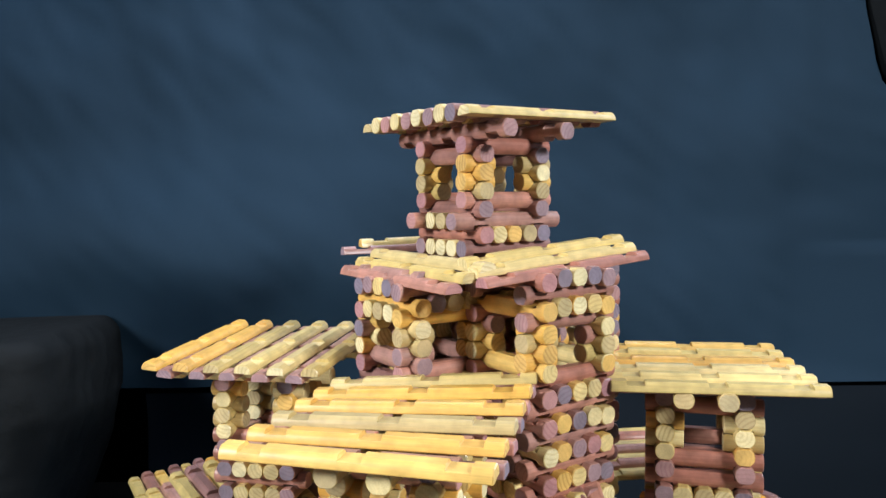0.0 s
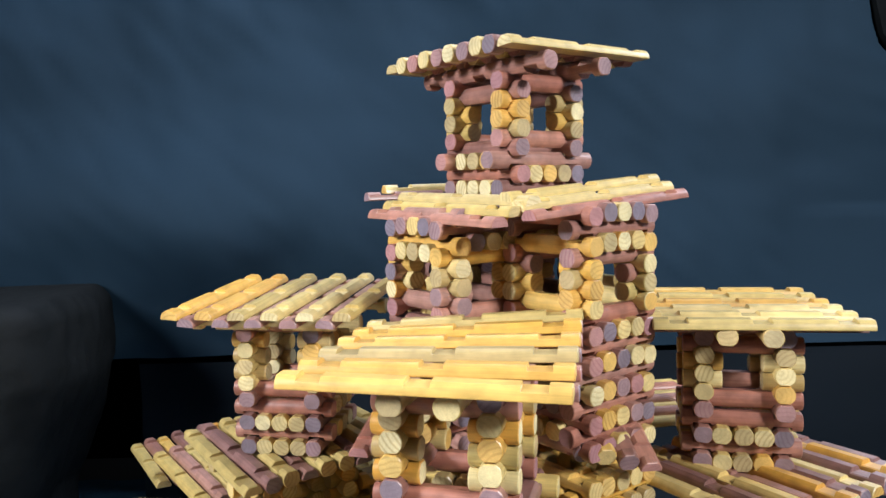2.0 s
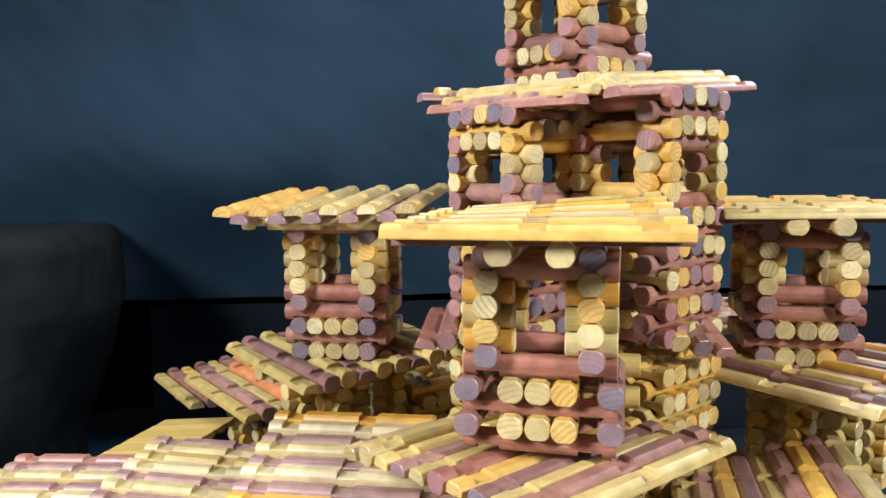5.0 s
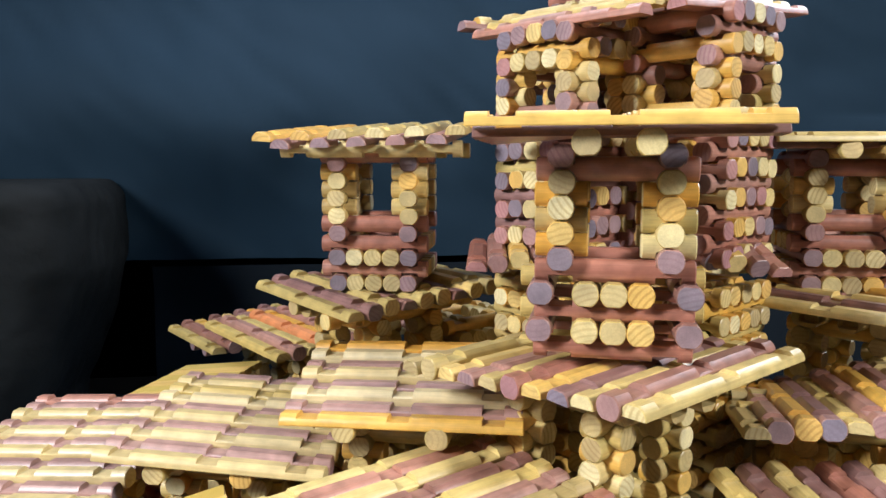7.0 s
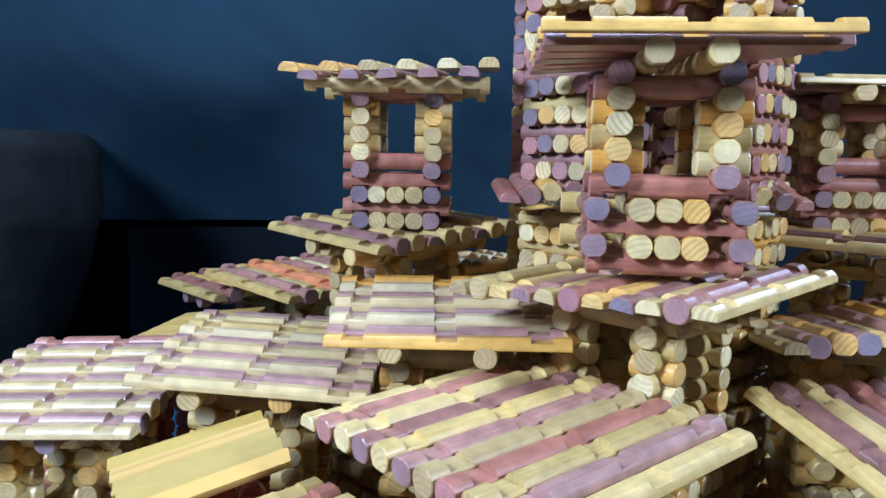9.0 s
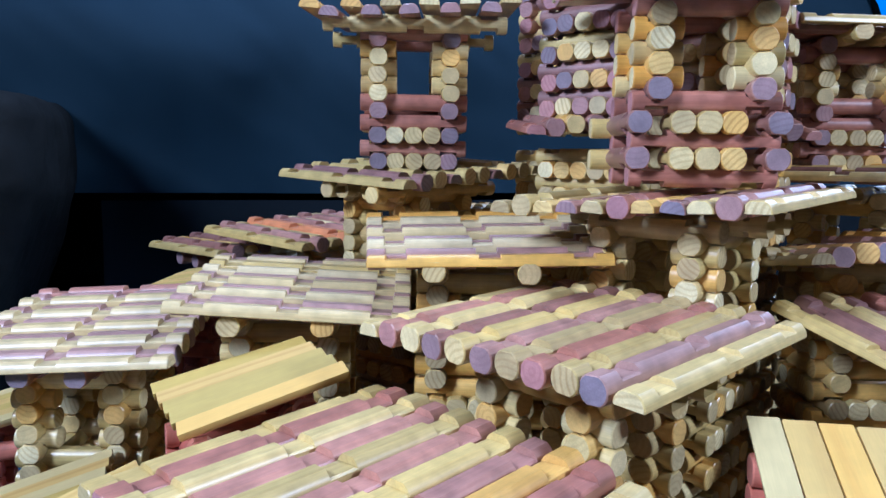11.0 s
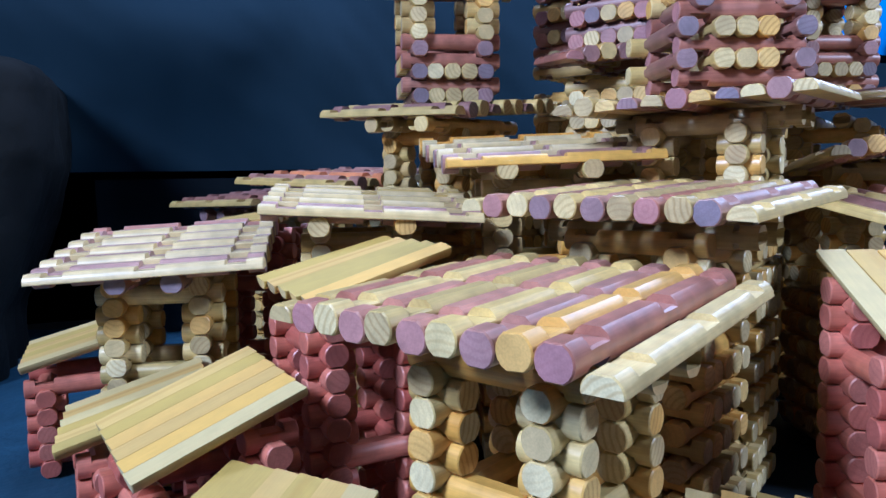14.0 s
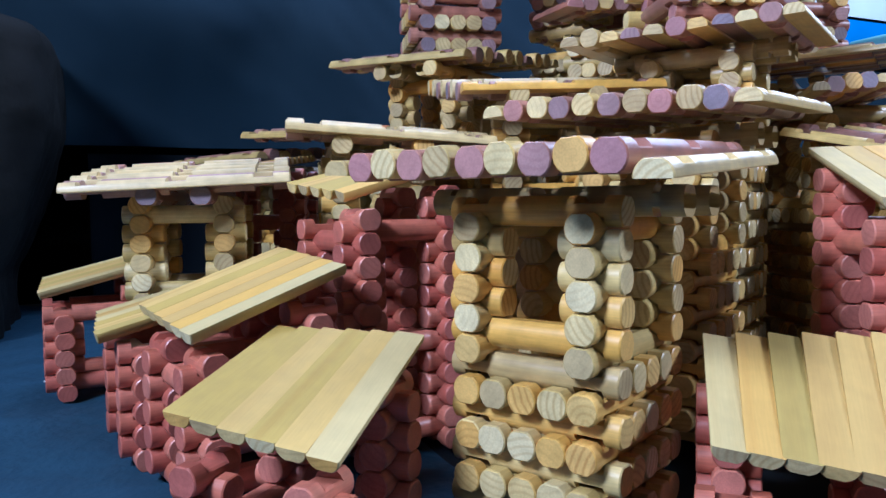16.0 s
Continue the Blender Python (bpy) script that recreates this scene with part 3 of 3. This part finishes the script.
roof("log_canopy", "roof of pale half logs on a keep wing", G, (-0.098, 0.908, 0.670), (-0.078, 0.925, 0.678), 2, 20, 1, ["half"], "mp")
# Unseen ceiling between the wing roofs, added to keep the porch dark.
roof("log_canopy", "added plum half logs that shade the keep's hall", G, (0.0613, 0.7635, 0.664), (-0.0181, 0.8812, 0.664), 8, 34, 0, ["half"], "m", 8 * D, notches=notch_row(2))
roof("log_canopy", "apron of short logs at the keep's foot", G, (0.1064, 0.7185, 0.434), (0.1649, 0.7065, 0.4255), 4, 92, 21, ["round"] * 3 + ["half"], "mpms", 6 * D, notches=notch_row(2))
roof("log_canopy", "apron of short logs at the keep's foot", G, (-0.1035, 0.761, 0.427), (-0.042, 0.761, 0.434), 4, 80, 5, ["half", "round", "round", "round"], "smpm", 6 * D, notches=notch_row(2))

# ---- cabins of pine under the log roofs ----
PN = ("pgyo", "pgo", "pgo")
house("log_cabin", "small pine log cabin under a notched roof", "toy cabin", (-0.511, 0.850), -14, 0.190, "F", 4, PN, 0.004, 1.25, beams="m")
house("log_cabin", "small pine log cabin under a notched roof", "toy cabin", (-0.330, 0.800), -12, 0.236, "F", 4, PN, 0.004, 2.0)
house("log_cabin", "small pine log cabin under a notched roof", "toy cabin", (-0.160, 0.748), -18, 0.284, "F", 4, PN, 0.004, 2.0)
house("log_cabin", "pine log cabin with end grain showing", "toy cabin", (-0.317, 0.4455), -61, 0.175, "L", 3, PN, 0.004, tones=(("y", "g"), ("o", "y"), ("y", "y")), rows=(("g", "o", "y"), ("y", "y", "o")))
house("log_cabin", "pine log cabin with end grain showing", "toy cabin", (-0.147, 0.560), -61, 0.226, "L", 3, PN, 0.004)
house("log_cabin", "pine log cabin under the front tower's deck", "toy cabin", (-0.020, 0.652), -57, 0.321, "L", 4, PN, 0.004)
house("log_cabin", "pine log cabin under a side tower's deck", "toy cabin", (-0.19, 0.93), -144, 0.334, "L", 4, PN, 0.004)
house("log_cabin", "pine log cabin under a low roof", "toy cabin", (-0.232, 1.095), -140, 0.258, "L", 4, PN, 0.004)
house("log_cabin", "pine log cabin under a low roof", "toy cabin", (-0.32, 1.235), -140, 0.226, "L", 4, PN, 0.004)
house("log_cabin", "pine log cabin under a side tower's deck", "toy cabin", (0.325, 0.82), -145, 0.334, "L", 4, PN, 0.004)
house("log_cabin", "pine log cabin beside the front tower", "toy cabin", (0.205, 0.68), -17, 0.276, "L", 4, PN, 0.004)
house("log_cabin", "pine log cabin beside the front tower", "toy cabin", (0.195, 0.52), -17, 0.216, "L", 4, PN, 0.004)

# ---- red cabins with plank roofs ----


def red_cabin(at, yaw, low, roof_yaw, rise, label):
    """A cabin of red logs: four corner piers of short logs tied by long logs, up to the slope of its plank roof."""
    ob = thing("red_cabin", label, "toy cabin", (at[0], at[1], 0), yaw, "red cabins")
    turn = pose(at[0], at[1], 0, 0, 0, yaw)
    up = math.tan(radians(rise))

    def free(x, y, z):
        p = turn @ Vector((x * D, y * D, 0))
        run = (p.x - low[0]) * math.cos(radians(roof_yaw)) + (p.y - low[1]) * math.sin(radians(roof_yaw))
        return z < low[2] + run * up - 1.0 * D

    k = 0
    while k < 14:
        for way, z in (("y", 0.0105 + k * STEP), ("x", 0.0105 + (k + 0.5) * STEP)):
            for s in (-2, 2):
                spot = [((e, s) if way == "x" else (s, e)) for e in (-2, 2)]
                ok = [free(*q, z) and free(q[0] * 1.5, q[1] * 1.5, z) for q in spot]
                turn_log = 0 if way == "x" else 90
                if k in (0, 4, 9) and all(ok):
                    c = (0, s) if way == "x" else (s, 0)
                    log(ob, c[0] * D, c[1] * D, z, turn_log, 2, "r")
                else:
                    for q, good in zip(spot, ok):
                        if good:
                            log(ob, q[0] * D, q[1] * D, z, turn_log, 1, "r")
        k += 1
    return ob


def plank_roof(first, last, yaw, rise, n, label, length=6.1 * D, colours="k", twist=0.0, fan=0.0):
    """Smooth planks side by side: first, last: the low outer corners of the row; the planks lie between them."""
    a, b = Vector(first), Vector(last)
    inset = (b - a) / n / 2
    return roof("plank_canopy", label, "plank roofs", a + inset, b - inset, n, yaw, rise, ["plank"], colours, length, "plank", twist, fan, notches=[])


PL = "sloping roof of smooth bare planks on a red cabin"
LB = "open red log cabin under a plank roof"
for first, last, yaw, rise, n, colours, at, turn, twist, fan, length in (
        ((-0.4171, 0.6026, 0.216), (-0.4461, 0.6892, 0.2258), 7.6, 14.6, 5, "bccdc", (-0.372, 0.655), 9, -3.4, 5.4, 6.38),
        ((-0.5394, 0.5325, 0.1256), (-0.5665, 0.6447, 0.1338), 16.5, 18.0, 6, "abdbcd", (-0.500, 0.602), 14, 0.0, 0.0, 6.42),
        ((-0.4821, 0.3939, 0.0803), (-0.5582, 0.4771, 0.0948), 44.9, 18.9, 6, "adcdcc", (-0.482, 0.478), 43, -7.9, 0.6, 6.11),
        ((-0.228, 0.2679, 0.0738), (-0.3089, 0.3264, 0.0855), 46.3, 22.9, 6, "dddcba", (-0.232, 0.338), 47, -8.0, 6.5, 6.11),
        ((-0.0311, 0.3064, 0.210), (-0.1327, 0.3703, 0.209), 62.6, 19.3, 6, "dbdbda", (-0.056, 0.392), -27.5, 0.0, 0.0, 6.32),
        ((-0.5985, 0.6571, 0.110), (-0.600, 0.7661, 0.1144), 8, 14, 6, "cdcada", (-0.533, 0.716), 8, 0.0, 0.0, 6.1),
        ((-0.6612, 0.9113, 0.1177), (-0.6658, 1.0209, 0.1245), 6, 14, 6, "adcdca", (-0.605, 0.968), 6, 0.0, 0.0, 6.1),
        ((-0.498, 0.977, 0.247), (-0.442, 1.082, 0.257), -24, 8, 6, "dcdcdc", (-0.412, 0.985), -24, 0.0, 0.0, 6.1)):
    plank_roof(first, last, yaw, rise, n, PL, length * D, colours, twist, fan)
    red_cabin(at, turn, first, yaw, rise, LB)

# ---- lint ----


def lint(at, label):
    bm = bmesh.new()
    bmesh.ops.create_icosphere(bm, subdivisions=1, radius=0.0016)
    for v in bm.verts:
        v.co *= RND.uniform(0.6, 1.2)
    data = bpy.data.meshes.new("lint")
    bm.to_mesh(data)
    bm.free()
    data.materials.append(PAPER)
    ob = new("lint", data)
    ob.location = at
    return tagged(ob, label, "lint", "", "")


lint((-0.513, 1.5711, 0.622), "tiny white fleck stuck on the blue cloth")
lint((-0.668, 1.017, 0.003), "tiny white fleck lying on the blue cloth")
